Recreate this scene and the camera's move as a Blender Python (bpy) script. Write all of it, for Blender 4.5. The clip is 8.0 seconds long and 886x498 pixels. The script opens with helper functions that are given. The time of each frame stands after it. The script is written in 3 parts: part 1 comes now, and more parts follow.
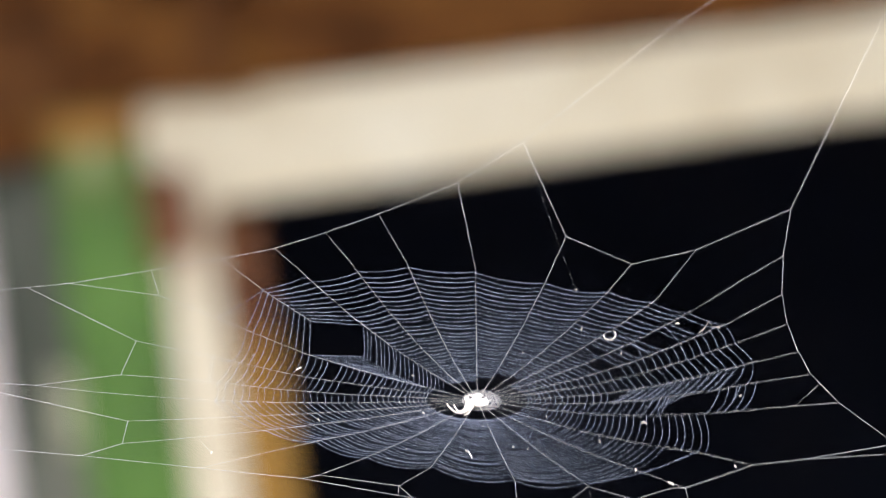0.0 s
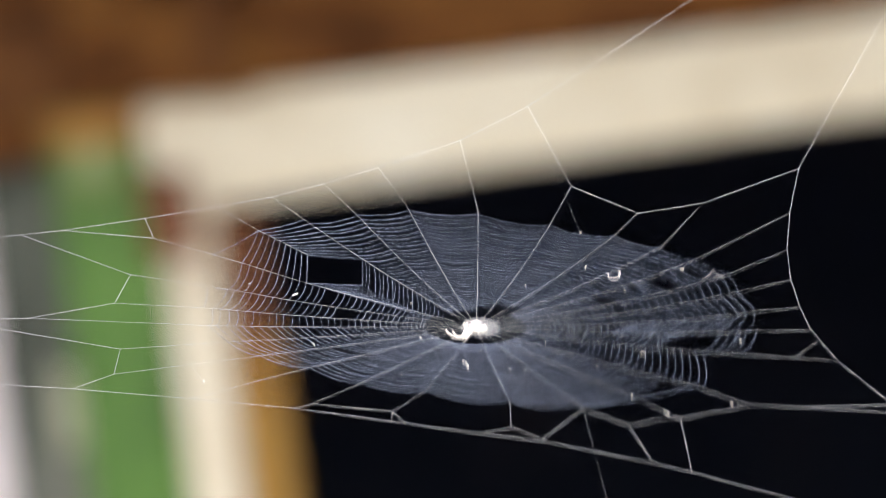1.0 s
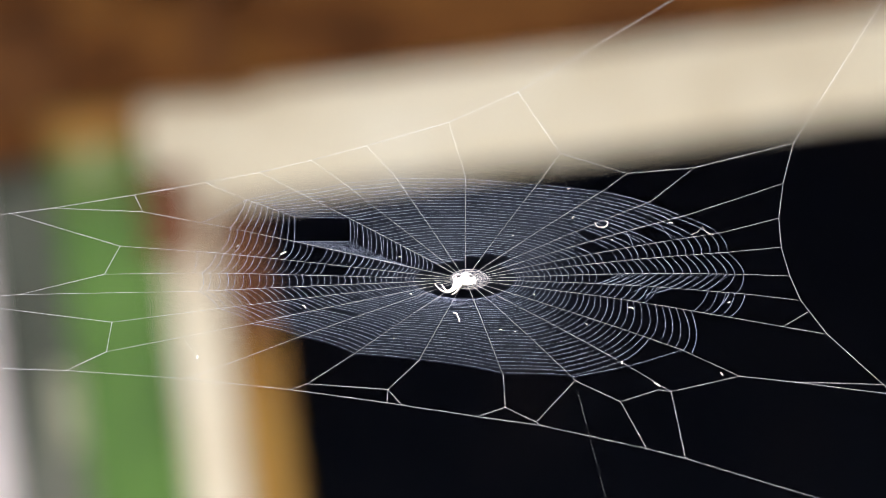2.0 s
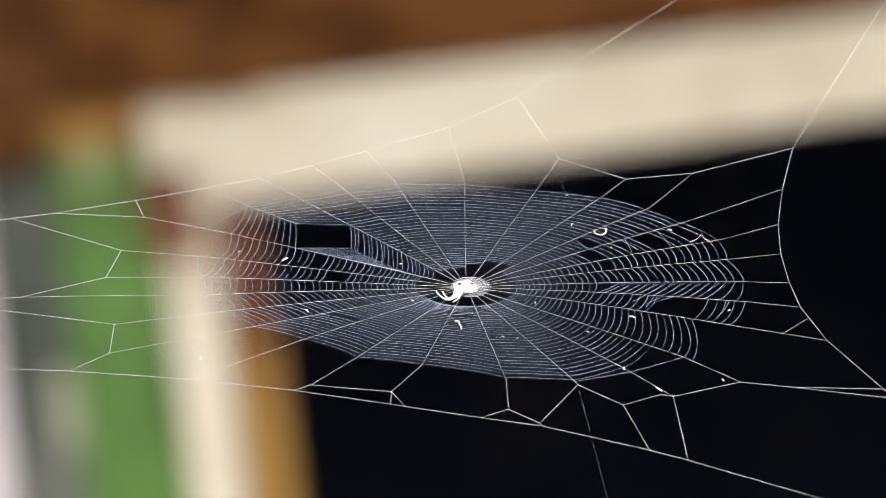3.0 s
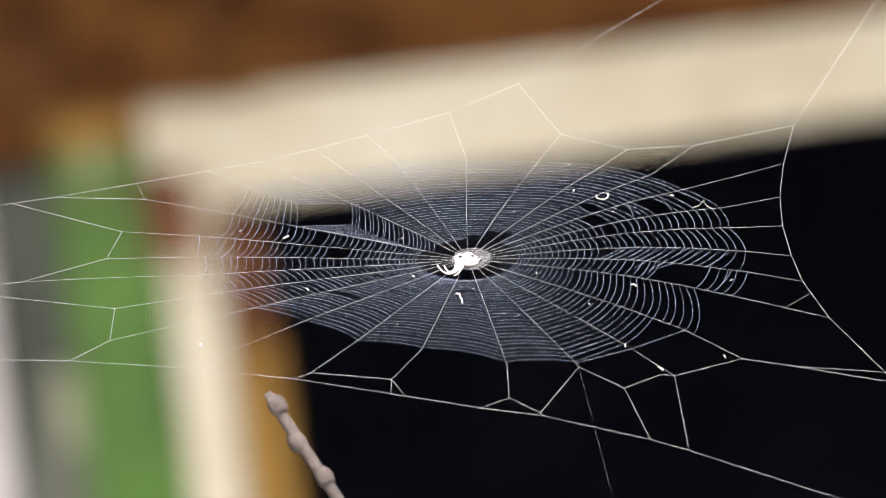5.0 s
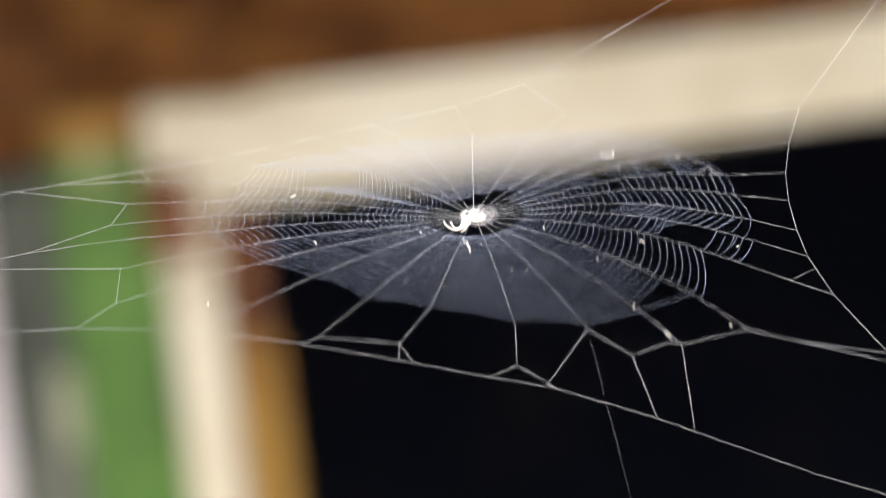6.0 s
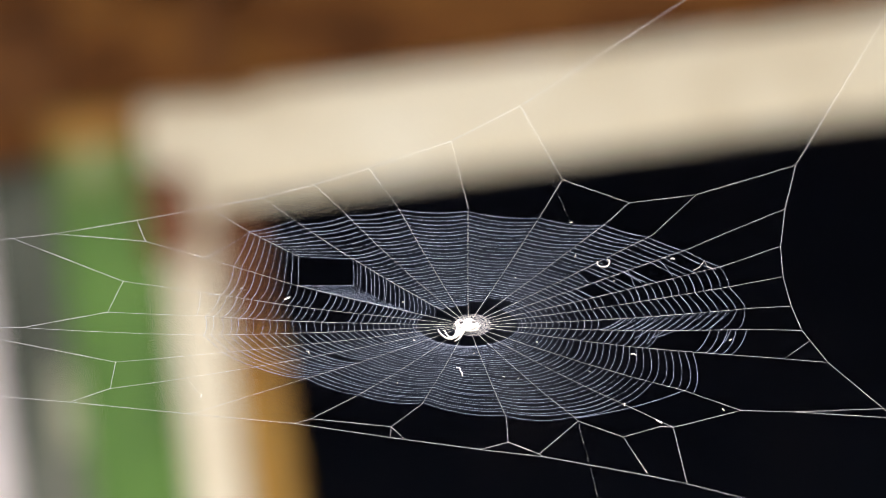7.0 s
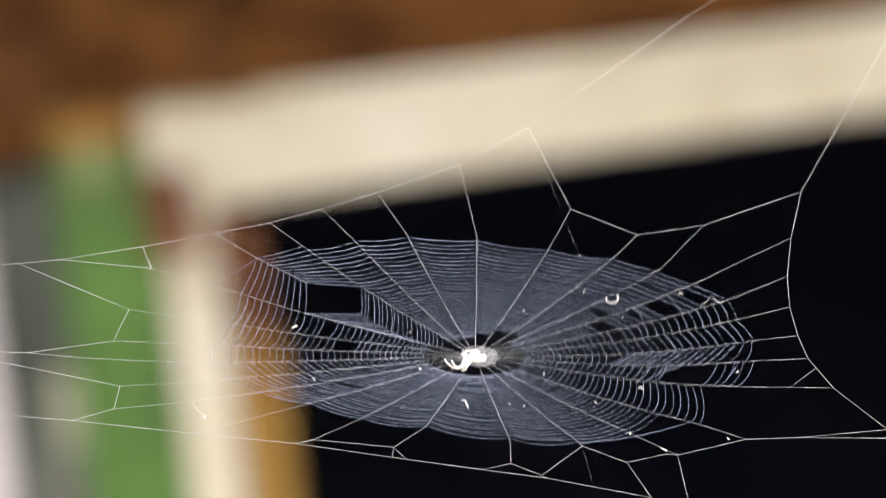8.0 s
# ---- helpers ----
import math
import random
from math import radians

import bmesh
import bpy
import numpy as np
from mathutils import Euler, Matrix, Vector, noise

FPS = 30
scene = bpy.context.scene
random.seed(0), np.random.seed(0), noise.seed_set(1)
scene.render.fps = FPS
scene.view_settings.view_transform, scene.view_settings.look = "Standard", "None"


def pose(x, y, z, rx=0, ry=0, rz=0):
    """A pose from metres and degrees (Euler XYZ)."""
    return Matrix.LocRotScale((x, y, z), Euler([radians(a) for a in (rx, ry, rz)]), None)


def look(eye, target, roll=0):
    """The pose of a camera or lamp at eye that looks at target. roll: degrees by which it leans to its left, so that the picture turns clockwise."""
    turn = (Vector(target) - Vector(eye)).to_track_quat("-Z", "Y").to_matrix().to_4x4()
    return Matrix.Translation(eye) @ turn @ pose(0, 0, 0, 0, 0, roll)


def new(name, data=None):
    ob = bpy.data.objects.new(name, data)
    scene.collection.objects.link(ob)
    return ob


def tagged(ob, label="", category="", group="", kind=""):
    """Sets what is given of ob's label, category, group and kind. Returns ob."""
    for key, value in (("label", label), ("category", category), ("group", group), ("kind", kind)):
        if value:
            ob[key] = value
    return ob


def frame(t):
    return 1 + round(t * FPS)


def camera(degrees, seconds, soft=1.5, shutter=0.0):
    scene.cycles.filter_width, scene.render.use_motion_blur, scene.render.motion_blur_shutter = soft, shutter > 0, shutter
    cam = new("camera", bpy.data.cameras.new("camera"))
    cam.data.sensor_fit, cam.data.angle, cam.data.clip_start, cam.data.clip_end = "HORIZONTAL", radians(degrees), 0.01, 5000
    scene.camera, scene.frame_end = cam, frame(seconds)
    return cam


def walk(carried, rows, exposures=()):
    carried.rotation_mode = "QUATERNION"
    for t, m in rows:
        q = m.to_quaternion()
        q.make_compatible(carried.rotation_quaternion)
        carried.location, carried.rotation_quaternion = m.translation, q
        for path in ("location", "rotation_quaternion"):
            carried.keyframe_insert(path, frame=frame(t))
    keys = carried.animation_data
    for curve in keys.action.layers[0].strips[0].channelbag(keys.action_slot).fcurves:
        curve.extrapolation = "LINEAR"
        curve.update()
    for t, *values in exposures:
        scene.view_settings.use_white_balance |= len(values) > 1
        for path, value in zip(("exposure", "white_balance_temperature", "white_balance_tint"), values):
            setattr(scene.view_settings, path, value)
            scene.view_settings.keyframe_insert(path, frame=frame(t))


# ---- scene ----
# ---- camera: a long lens on a tripod, leaning a little, focused on the web ----
cam = camera(5, 8.0, soft=0.75, shutter=0.9)
EYE, AIM, ROLL = (0, 0, 1.95), (0, 1, 1.95), -7
# the picture warms a little on the way
walk(cam, [(0, look(EYE, AIM, ROLL)), (8, look(EYE, AIM, ROLL))],
     [(0, 1.29, 6580, 10.5), (1.5, 1.29, 6620, 10.5), (3, 1.29, 6680, 10.5), (4, 1.29, 6720, 10.5), (4.6, 1.29, 6860, 10.5), (8, 1.29, 6880, 10.5)])
cam.data.dof.use_dof = True
cam.data.dof.focus_distance = 3.80
cam.data.dof.aperture_fstop = 14.5

# ---- daylight: bright hazy sky over an open yard ----
world = bpy.data.worlds.new("sky")
scene.world = world
world.use_nodes = True
sky = world.node_tree.nodes.new("ShaderNodeTexSky")
sky.sky_type = "NISHITA"
sky.sun_disc = False
sky.sun_elevation, sky.sun_rotation = radians(48), radians(200)
sky.dust_density = 3.0
world.node_tree.links.new(sky.outputs[0], world.node_tree.nodes["Background"].inputs[0])
world.node_tree.nodes["Background"].inputs[1].default_value = 0.15
sun_data = bpy.data.lights.new("sun", "SUN")
sun_data.energy, sun_data.angle, sun_data.color = 2.0, radians(2), (1.0, 0.95, 0.88)
sun = new("sun", sun_data)
SUN_FROM = Vector((0.30, -0.75, 0.95))
sun.matrix_world = look(SUN_FROM * 10, (0, 0, 0))


# ---- materials ----
def material(name, rough=0.6, metal=0.0, spec=0.5):
    m = bpy.data.materials.new(name)
    m.use_nodes = True
    b = m.node_tree.nodes["Principled BSDF"]
    b.inputs["Roughness"].default_value = rough
    b.inputs["Metallic"].default_value = metal
    b.inputs["Specular IOR Level"].default_value = spec
    return m, m.node_tree.nodes, m.node_tree.links, b


def worn(name, dark, mid, light, size=6.0, stretch=(1, 1, 1), rough=0.65, bump=0.3, fine=60.0, spec=0.5):
    """Paint, plaster or timber: broad stains, fine grain and a little relief."""
    m, n, l, b = material(name, rough, 0, spec)
    co = n.new("ShaderNodeTexCoord")
    mp = n.new("ShaderNodeMapping")
    mp.inputs["Scale"].default_value = stretch
    l.new(co.outputs["Object"], mp.inputs["Vector"])
    big = n.new("ShaderNodeTexNoise")
    big.inputs["Scale"].default_value, big.inputs["Detail"].default_value = size, 5
    l.new(mp.outputs[0], big.inputs["Vector"])
    small = n.new("ShaderNodeTexNoise")
    small.inputs["Scale"].default_value, small.inputs["Detail"].default_value = fine, 6
    l.new(mp.outputs[0], small.inputs["Vector"])
    mix = n.new("ShaderNodeMath")
    mix.operation = "MULTIPLY_ADD"
    mix.inputs[1].default_value = 0.25
    l.new(small.outputs[0], mix.inputs[0])
    half = n.new("ShaderNodeMath")
    half.operation = "MULTIPLY"
    half.inputs[1].default_value = 0.8
    l.new(big.outputs[0], half.inputs[0])
    l.new(half.outputs[0], mix.inputs[2])
    ramp = n.new("ShaderNodeValToRGB")
    ramp.color_ramp.elements[0].position, ramp.color_ramp.elements[0].color = 0.36, (*dark, 1)
    ramp.color_ramp.elements[1].position, ramp.color_ramp.elements[1].color = 0.68, (*light, 1)
    e = ramp.color_ramp.elements.new(0.52)
    e.color = (*mid, 1)
    l.new(mix.outputs[0], ramp.inputs[0])
    l.new(ramp.outputs[0], b.inputs["Base Color"])
    bp = n.new("ShaderNodeBump")
    bp.inputs["Strength"].default_value, bp.inputs["Distance"].default_value = bump, 0.004
    l.new(small.outputs[0], bp.inputs["Height"])
    l.new(bp.outputs[0], b.inputs["Normal"])
    return m


def silk(name, tone, rough=0.35, clear=0.0):
    """Spider silk: pale, glossy, faintly uneven along its length, and clear in part."""
    m, n, l, b = material(name, rough, 0, 0.8)
    co = n.new("ShaderNodeTexCoord")
    nz = n.new("ShaderNodeTexNoise")
    nz.inputs["Scale"].default_value = 900
    l.new(co.outputs["Object"], nz.inputs["Vector"])
    ramp = n.new("ShaderNodeValToRGB")
    ramp.color_ramp.elements[0].position, ramp.color_ramp.elements[0].color = 0.3, (*[c * 0.82 for c in tone], 1)
    ramp.color_ramp.elements[1].position, ramp.color_ramp.elements[1].color = 0.7, (*tone, 1)
    l.new(nz.outputs[0], ramp.inputs[0])
    l.new(ramp.outputs[0], b.inputs["Base Color"])
    if clear:
        mix, seen = n.new("ShaderNodeMixShader"), n.new("ShaderNodeBsdfTransparent")
        mix.inputs[0].default_value = clear
        l.new(b.outputs[0], mix.inputs[1])
        l.new(seen.outputs[0], mix.inputs[2])
        l.new(mix.outputs[0], n["Material Output"].inputs[0])
    return m


SILK = silk("silk", (0.88, 0.92, 0.99), 0.3, 0.08)
SILK_FINE = silk("sticky_silk", (0.58, 0.69, 0.98), 0.25, 0.08)
SILK_HUB = silk("hub_silk", (0.62, 0.62, 0.68), 0.3)
SILK_TUFT = silk("silk_tuft", (0.95, 0.95, 0.94), 0.6)
SPIDER_PALE = silk("spider_silver", (0.62, 0.61, 0.61), 0.4)
SPIDER_LEG = silk("spider_leg", (0.85, 0.84, 0.80), 0.4)
# near-black, for the dark gaps between the spider's legs
SPIDER_DARK, _n, _l, _b = material("spider_gap", 0.4)
_b.inputs["Base Color"].default_value = (0.03, 0.025, 0.03, 1)
CREAM = worn("cream_paint", (0.65, 0.55, 0.38), (0.79, 0.70, 0.52), (0.86, 0.79, 0.63), 5.0, rough=0.5)
CREAM_BROWNER = worn("browner_cream_paint", (0.61, 0.49, 0.34), (0.75, 0.63, 0.46), (0.83, 0.73, 0.57), 9.0, rough=0.6)
TIMBER = worn("brown_timber", (0.052, 0.017, 0.004), (0.120, 0.042, 0.010), (0.21, 0.086, 0.020), 7.0, (1.0, 1.0, 1.6), 0.8, 0.4, spec=0.15)
TIMBER_DARK = worn("dark_brown_timber", (0.055, 0.019, 0.006), (0.092, 0.033, 0.010), (0.145, 0.058, 0.018), 7.0, (1.0, 1.0, 1.6), 0.8, 0.4, spec=0.15)
OCHRE = worn("ochre_timber", (0.24, 0.10, 0.012), (0.39, 0.19, 0.023), (0.51, 0.28, 0.045), 6.0, (3, 3, 0.6), 0.55)
RUST = worn("red_brown_paint", (0.13, 0.048, 0.022), (0.20, 0.080, 0.040), (0.29, 0.13, 0.065), 12.0, spec=0.2)
GREEN = worn("green_paint", (0.046, 0.128, 0.011), (0.078, 0.192, 0.018), (0.115, 0.25, 0.036), 7.0, (1, 1, 0.6), 0.5)
GREEN_WORN = worn("green_worn_paint", (0.06, 0.13, 0.020), (0.115, 0.195, 0.040), (0.42, 0.43, 0.22), 16.0, rough=0.7)
GREY = worn("grey_render", (0.072, 0.082, 0.065), (0.120, 0.131, 0.106), (0.215, 0.22, 0.178), 5.0, (1, 1, 0.7), 0.85)
PINK = worn("pink_white_paint", (0.70, 0.60, 0.59), (0.82, 0.73, 0.72), (0.87, 0.80, 0.79), 5.0)
# near-black bluish tone: the room's lack of light is put into its colour
DARK_ROOM = worn("unlit_room_tone", (0.042, 0.052, 0.092), (0.062, 0.076, 0.130), (0.105, 0.102, 0.140), 3.0, rough=0.95, spec=0.1)
CONCRETE = worn("concrete", (0.14, 0.13, 0.12), (0.22, 0.21, 0.19), (0.30, 0.29, 0.27), 2.0, rough=0.9)
PATCH_PALE = worn("pale_patch_tone", (0.36, 0.37, 0.25), (0.46, 0.46, 0.33), (0.55, 0.54, 0.41), 20.0, rough=0.9)
WALL = worn("pale_render", (0.34, 0.31, 0.27), (0.45, 0.42, 0.37), (0.55, 0.52, 0.47), 2.0, rough=0.9)


# ---- building helpers ----
MM = 0.001


def mesh_of(bm, name, mat, smooth=False):
    me = bpy.data.meshes.new(name)
    bm.normal_update()
    bm.to_mesh(me)
    bm.free()
    me.materials.append(mat)
    if smooth:
        me.shade_smooth()
    return me


def part(name, bm, mat, parent=None, label="", smooth=False):
    ob = new(name, mesh_of(bm, name, mat, smooth))
    ob.parent = parent
    return tagged(ob, label)


def box(bm, x0, x1, y0, y1, z0, z1, bevel=0.0):
    r = bmesh.ops.create_cube(bm, size=1, matrix=Matrix.LocRotScale(((x0 + x1) / 2, (y0 + y1) / 2, (z0 + z1) / 2), None, (x1 - x0, y1 - y0, z1 - z0)))
    if bevel:
        es = list({e for v in r["verts"] for e in v.link_edges})
        bmesh.ops.bevel(bm, geom=es, offset=bevel, segments=2, affect="EDGES", profile=0.6)
    return bm


def slab(name, mat, x0, x1, y0, y1, z0, z1, bevel=0.0, parent=None, label=""):
    return part(name, box(bmesh.new(), x0, x1, y0, y1, z0, z1, bevel), mat, parent, label)


def tube(bm, pts, radii, sides=5, caps=True):
    """A round thread, leg or stalk through pts, thick as radii say."""
    pts = [Vector(p) for p in pts]
    rings = []
    for i, p in enumerate(pts):
        d = (pts[min(i + 1, len(pts) - 1)] - pts[max(i - 1, 0)]).normalized()
        a = d.cross(Vector((0, 0, 1)) if abs(d.z) < 0.9 else Vector((1, 0, 0))).normalized()
        b = d.cross(a)
        r = radii[i] if isinstance(radii, (list, tuple)) else radii
        rings.append([bm.verts.new(p + (a * math.cos(k * math.tau / sides) + b * math.sin(k * math.tau / sides)) * r) for k in range(sides)])
    for r0, r1 in zip(rings, rings[1:]):
        for k in range(sides):
            bm.faces.new((r0[k], r0[(k + 1) % sides], r1[(k + 1) % sides], r1[k]))
    if caps:
        bm.faces.new(rings[0][::-1])
        bm.faces.new(rings[-1])
    return bm


# ---- the yard, the house wall and the dark doorway ----
BACK = 14.0


def structure(name, mat, x0, x1, y0, y1, z0, z1, label, category):
    return tagged(slab(name, mat, x0, x1, y0, y1, z0, z1), label, category, kind="structure")


ground_bm = bmesh.new()
bmesh.ops.create_grid(ground_bm, x_segments=8, y_segments=8, size=400)
tagged(part("ground", ground_bm, CONCRETE), "bare grey concrete yard around the house", "ground", kind="structure")
structure("wall_left", WALL, -1.1, -0.9, 1.6, 7.0, 0, 3.2, "plain pale rendered side wall of the yard", "wall")
structure("wall_right", WALL, 0.9, 1.1, 1.6, 7.0, 0, 3.2, "plain pale rendered side wall of the yard", "wall")
house = tagged(new("wall_house"), "grey rendered house wall with a door opening", "wall", kind="structure")
slab("wall_panel", GREY, -3, -0.311, BACK + 0.18, BACK + 0.38, 0, 3.2, parent=house)
slab("wall_strip", GREY, -1.2, -0.524, BACK + 0.06, BACK + 0.179, 0, 2.136, 0.004, house)
# flat pale patch added in place of a small pale fitting on the wall
slab("pale_patch", PATCH_PALE, -0.560, -0.5245, BACK + 0.056, BACK + 0.0595, 1.738, 1.846, 0.0015, house, "flat pale patch in place of a small pale fitting")
slab("wall_panel", GREY, 0.778, 3, BACK + 0.18, BACK + 0.38, 0, 3.2, parent=house)
slab("wall_panel", GREY, -0.311, 0.778, BACK + 0.18, BACK + 0.38, 2.117, 3.2, parent=house)
# added out of view, to hold the sun off the house wall and door
structure("unseen_shade_slab", WALL, -3.0, 3.0, BACK - 1.9, BACK + 0.38, 3.2, 3.3, "added slab out of view that keeps the sun off the house wall", "roof")
# the room behind the door; its surfaces carry the darkness in their colour
structure("wall_room_left", DARK_ROOM, -1.6, -1.5, BACK + 0.38, BACK + 4, 0, 2.8, "wall inside the unlit room, its shade put into the dark colour", "wall")
structure("wall_room_right", DARK_ROOM, 2.0, 2.1, BACK + 0.38, BACK + 4, 0, 2.8, "wall inside the unlit room, its shade put into the dark colour", "wall")
structure("wall_room_back", DARK_ROOM, -1.6, 2.1, BACK + 4, BACK + 4.1, 0, 2.8, "back wall of the unlit room, its shade put into the dark colour", "wall")
structure("ceiling", DARK_ROOM, -1.6, 2.1, BACK + 0.38, BACK + 4.1, 2.8, 2.9, "ceiling of the unlit room, its shade put into the dark colour", "ceiling")
structure("floor", DARK_ROOM, -1.5, 2.0, BACK + 0.38, BACK + 4, 0.0, 0.02, "worn floor of the unlit room, its shade put into the dark colour", "floor")

door_frame = tagged(new("door_frame"), "cream painted timber door frame around a dark opening", "door frame", kind="structure")
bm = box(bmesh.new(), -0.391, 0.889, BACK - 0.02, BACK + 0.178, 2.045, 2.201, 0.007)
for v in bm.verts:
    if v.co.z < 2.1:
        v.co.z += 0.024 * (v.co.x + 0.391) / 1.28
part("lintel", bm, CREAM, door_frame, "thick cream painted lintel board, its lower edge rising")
slab("jamb", CREAM, -0.385, -0.311, BACK, BACK + 0.178, 0, 1.9385, 0.004, door_frame)
# the upper end of this jamb is a slightly browner cream
slab("jamb_head", CREAM_BROWNER, -0.385, -0.311, BACK, BACK + 0.178, 1.9415, 2.0445, 0.004, door_frame, "slightly browner upper end of the jamb")
slab("jamb", CREAM, 0.778, 0.878, BACK, BACK + 0.178, 0, 2.066, 0.006, door_frame)
slab("lining", OCHRE, -0.309, -0.245, BACK + 0.09, BACK + 0.36, 0, 1.861, 0.005, door_frame, "ochre brown bare timber lining")
# darker upper piece: red-brown paint, with the lintel's shade put into the colour
slab("lining", RUST, -0.309, -0.255, BACK + 0.09, BACK + 0.36, 1.863, 2.0445, 0.005, door_frame, "red-brown painted upper end of the lining, lintel shade in the colour")
slab("hinge_block", RUST, -0.402, -0.336, BACK - 0.046, BACK - 0.021, 1.985, 2.103, 0.003, door_frame, "red-brown painted block at the corner of the lintel")

fascia = tagged(new("fascia"), "weathered brown timber boards under the eaves", "fascia", kind="structure")
for k in range(4):
    z = 2.204 + 0.145 * k
    if k == 0:
        slab("board", TIMBER_DARK, -1.6, -0.486, BACK - 0.04, BACK - 0.01, z, z + 0.141, 0.005, fascia, "darkened end of the lowest board")
    slab("board", TIMBER, -0.484 if k == 0 else -1.6, 1.6, BACK - 0.04 + 0.003 * k, BACK - 0.01 + 0.003 * k, z, z + 0.141, 0.005, fascia)
slab("board", TIMBER, -1.6, -0.537, BACK - 0.035, BACK - 0.005, 2.137, 2.202, 0.005, fascia)
bm = box(bmesh.new(), -0.392, -0.235, BACK - 0.062, BACK - 0.043, 2.202, 2.32, 0.003)
for v in bm.verts:
    if v.co.z < 2.25:
        v.co.z -= 0.012 * (v.co.x + 0.392) / 0.157
part("board", bm, TIMBER, fascia, "short board end that hangs over the lintel")
slab("strap", TIMBER_DARK, -0.306, -0.258, BACK - 0.084, BACK - 0.0635, 2.215, 2.62, 0.004, fascia, "dark brown upright strap over the boards")
batten = tagged(slab("batten", OCHRE, -0.535, -0.393, BACK, BACK + 0.03, 2.148, 2.201, 0.005), "ochre brown timber batten under the fascia", "batten", kind="structure")
bm = box(bmesh.new(), -0.523, -0.397, BACK + 0.004, BACK + 0.10, 0, 2.147, 0.006)
box(bm, -0.396, -0.387, BACK + 0.006, BACK + 0.10, 0, 2.043, 0.002)
green_post = tagged(part("post", bm, GREEN), "green painted square post beside the door frame", "post")
slab("worn_top", GREEN_WORN, -0.524, -0.396, BACK + 0.001, BACK + 0.0038, 2.062, 2.146, 0.001, green_post, "weathered pale green top end")
pink_post = tagged(slab("post", PINK, -0.800, -0.629, BACK + 0.01, BACK + 0.12, 0, 2.136, 0.01), "pinkish white painted post by the wall", "post")

# ---- the web: its own frame has u to the side, v up the slope, w out of its plane ----
WEB = pose(*EYE, 0, -ROLL, 0) @ Matrix.Translation((0.0102, 3.8066, -0.0172)) @ pose(0, 0, 0, 36)
# outer ends of the radial threads, and where on each the sticky spiral stops (mm)
ENDS = [
    (-98.8, 66.9), (-78.2, 73.5), (-58.5, 81.7), (-37.6, 91.4), (-6.1, 107.5), (36.4, 84.3), (61.7, 69.8),
    (87.1, 74.0), (120.5, 64.3), (118.4, 41.2), (118.9, 22.3), (121.6, 3.9), (125.2, -11.4), (134.3, -32.0),
    (101.0, -59.5), (75.6, -69.2), (40.2, -63.0), (13.5, -59.5), (-29.4, -67.1), (-59.1, -63.0), (-102.1, -58.8),
    (-133.9, -43.0), (-132.3, -25.0), (-167.7, -6.4), (-135.8, 5.7), (-130.4, 24.1), (-122.4, 47.1),
]
RIMS = [
    (-82.9, 54.4), (-65.8, 61.7), (-47.2, 66.9), (-26.5, 69.8), (0.4, 68.7), (28.1, 63.6), (52.9, 58.1),
    (70.4, 50.4), (84.1, 41.6), (97.4, 30.7), (100.1, 18.0), (106.5, 3.9), (106.2, -8.9), (99.9, -24.2),
    (80.3, -44.7), (60.2, -54.6), (39.2, -60.9), (13.3, -58.8), (-17.7, -50.4), (-42.1, -46.1), (-61.5, -34.9),
    (-80.6, -27.1), (-93.0, -17.5), (-100.4, -6.4), (-99.3, 5.4), (-93.6, 18.4), (-88.7, 35.0),
]
# nodes of the frame threads (mm)
NODES = {
    "ul0": (-186.5, 44.1),
    "ul1": (-172.7, 47.1),
    "ul2": (-156.7, 50.4),
    "ul3": (-125.9, 58.8),
    "um": (20.5, 128.6),
    "ur": (82.8, 194.9),
    "rt0": (165.7, 198.8),
    "rt1": (125.1, 91.7),
    "rr1": (153.8, -61.9),
    "rr2": (165.1, -78.6),
    "x0": (-182.5, -7.5),
    "w0": (-182.3, -12.9),
    "lo0": (-183.0, -51.4),
    "lo1": (-148.7, -53.9),
    "lo2": (-105.2, -59.5),
    "lo3": (-65.4, -66.4),
    "lo4": (-29.8, -74.8),
    "lo5": (3.6, -83.1),
    "lo6": (26.9, -88.3),
    "lo7": (65.7, -101.7),
    "lo8": (79.7, -107.2),
    "lo9": (122.0, -127.0),
    "ku": (14.0, -77.9),
    "kv": (25.4, -86.5),
    "ka": (56.8, -75.1),
    "kb": (70.9, -68.2),
    "fork": (120.4, -61.9),
    "fr2": (168.6, -69.6),
    "sm": (-24.6, -75.8),
    "br1": (117.9, -28.5),
    "br2": (127.9, -18.2),
}
# the web billows in six shapes out of its plane and three along u, each given by its share at these places (mm)
KNOTS = [
    (-173, 47), (-126, 59), (-130, 24), (-136, 5), (-132, -25), (-149, -53), (-99, 67), (-58, 82), (-6, 107),
    (21, 129), (83, 195), (62, 70), (125, 91), (166, 199), (118, 41), (122, 4), (134, -32), (101, -59),
    (57, -75), (80, -107), (122, -127), (14, -78), (13, -59), (-59, -63), (51, 34), (77, 35), (-68, 17),
    (62, -22), (-135, -43), (-2, -2), (0, 70), (-19, -52), (40, -61), (-64, 42), (-60, -17), (-30, -30),
]
BULGE_A = [
    0.54, 0.56, 0.73, 0.78, 0.78, 0.64, 0.56, 0.54, 0.45, 0.36, 0.20, 0.77, 0.57, 0.31, 0.68, 0.68, 0.61,
    0.75, 0.76, 0.56, 0.43, 0.72, 0.84, 0.70, 0.97, 0.90, 0.92, 1.00, 0.71, 0.99, 0.72, 0.84, 0.85, 0.81,
    0.92, 0.91,
]
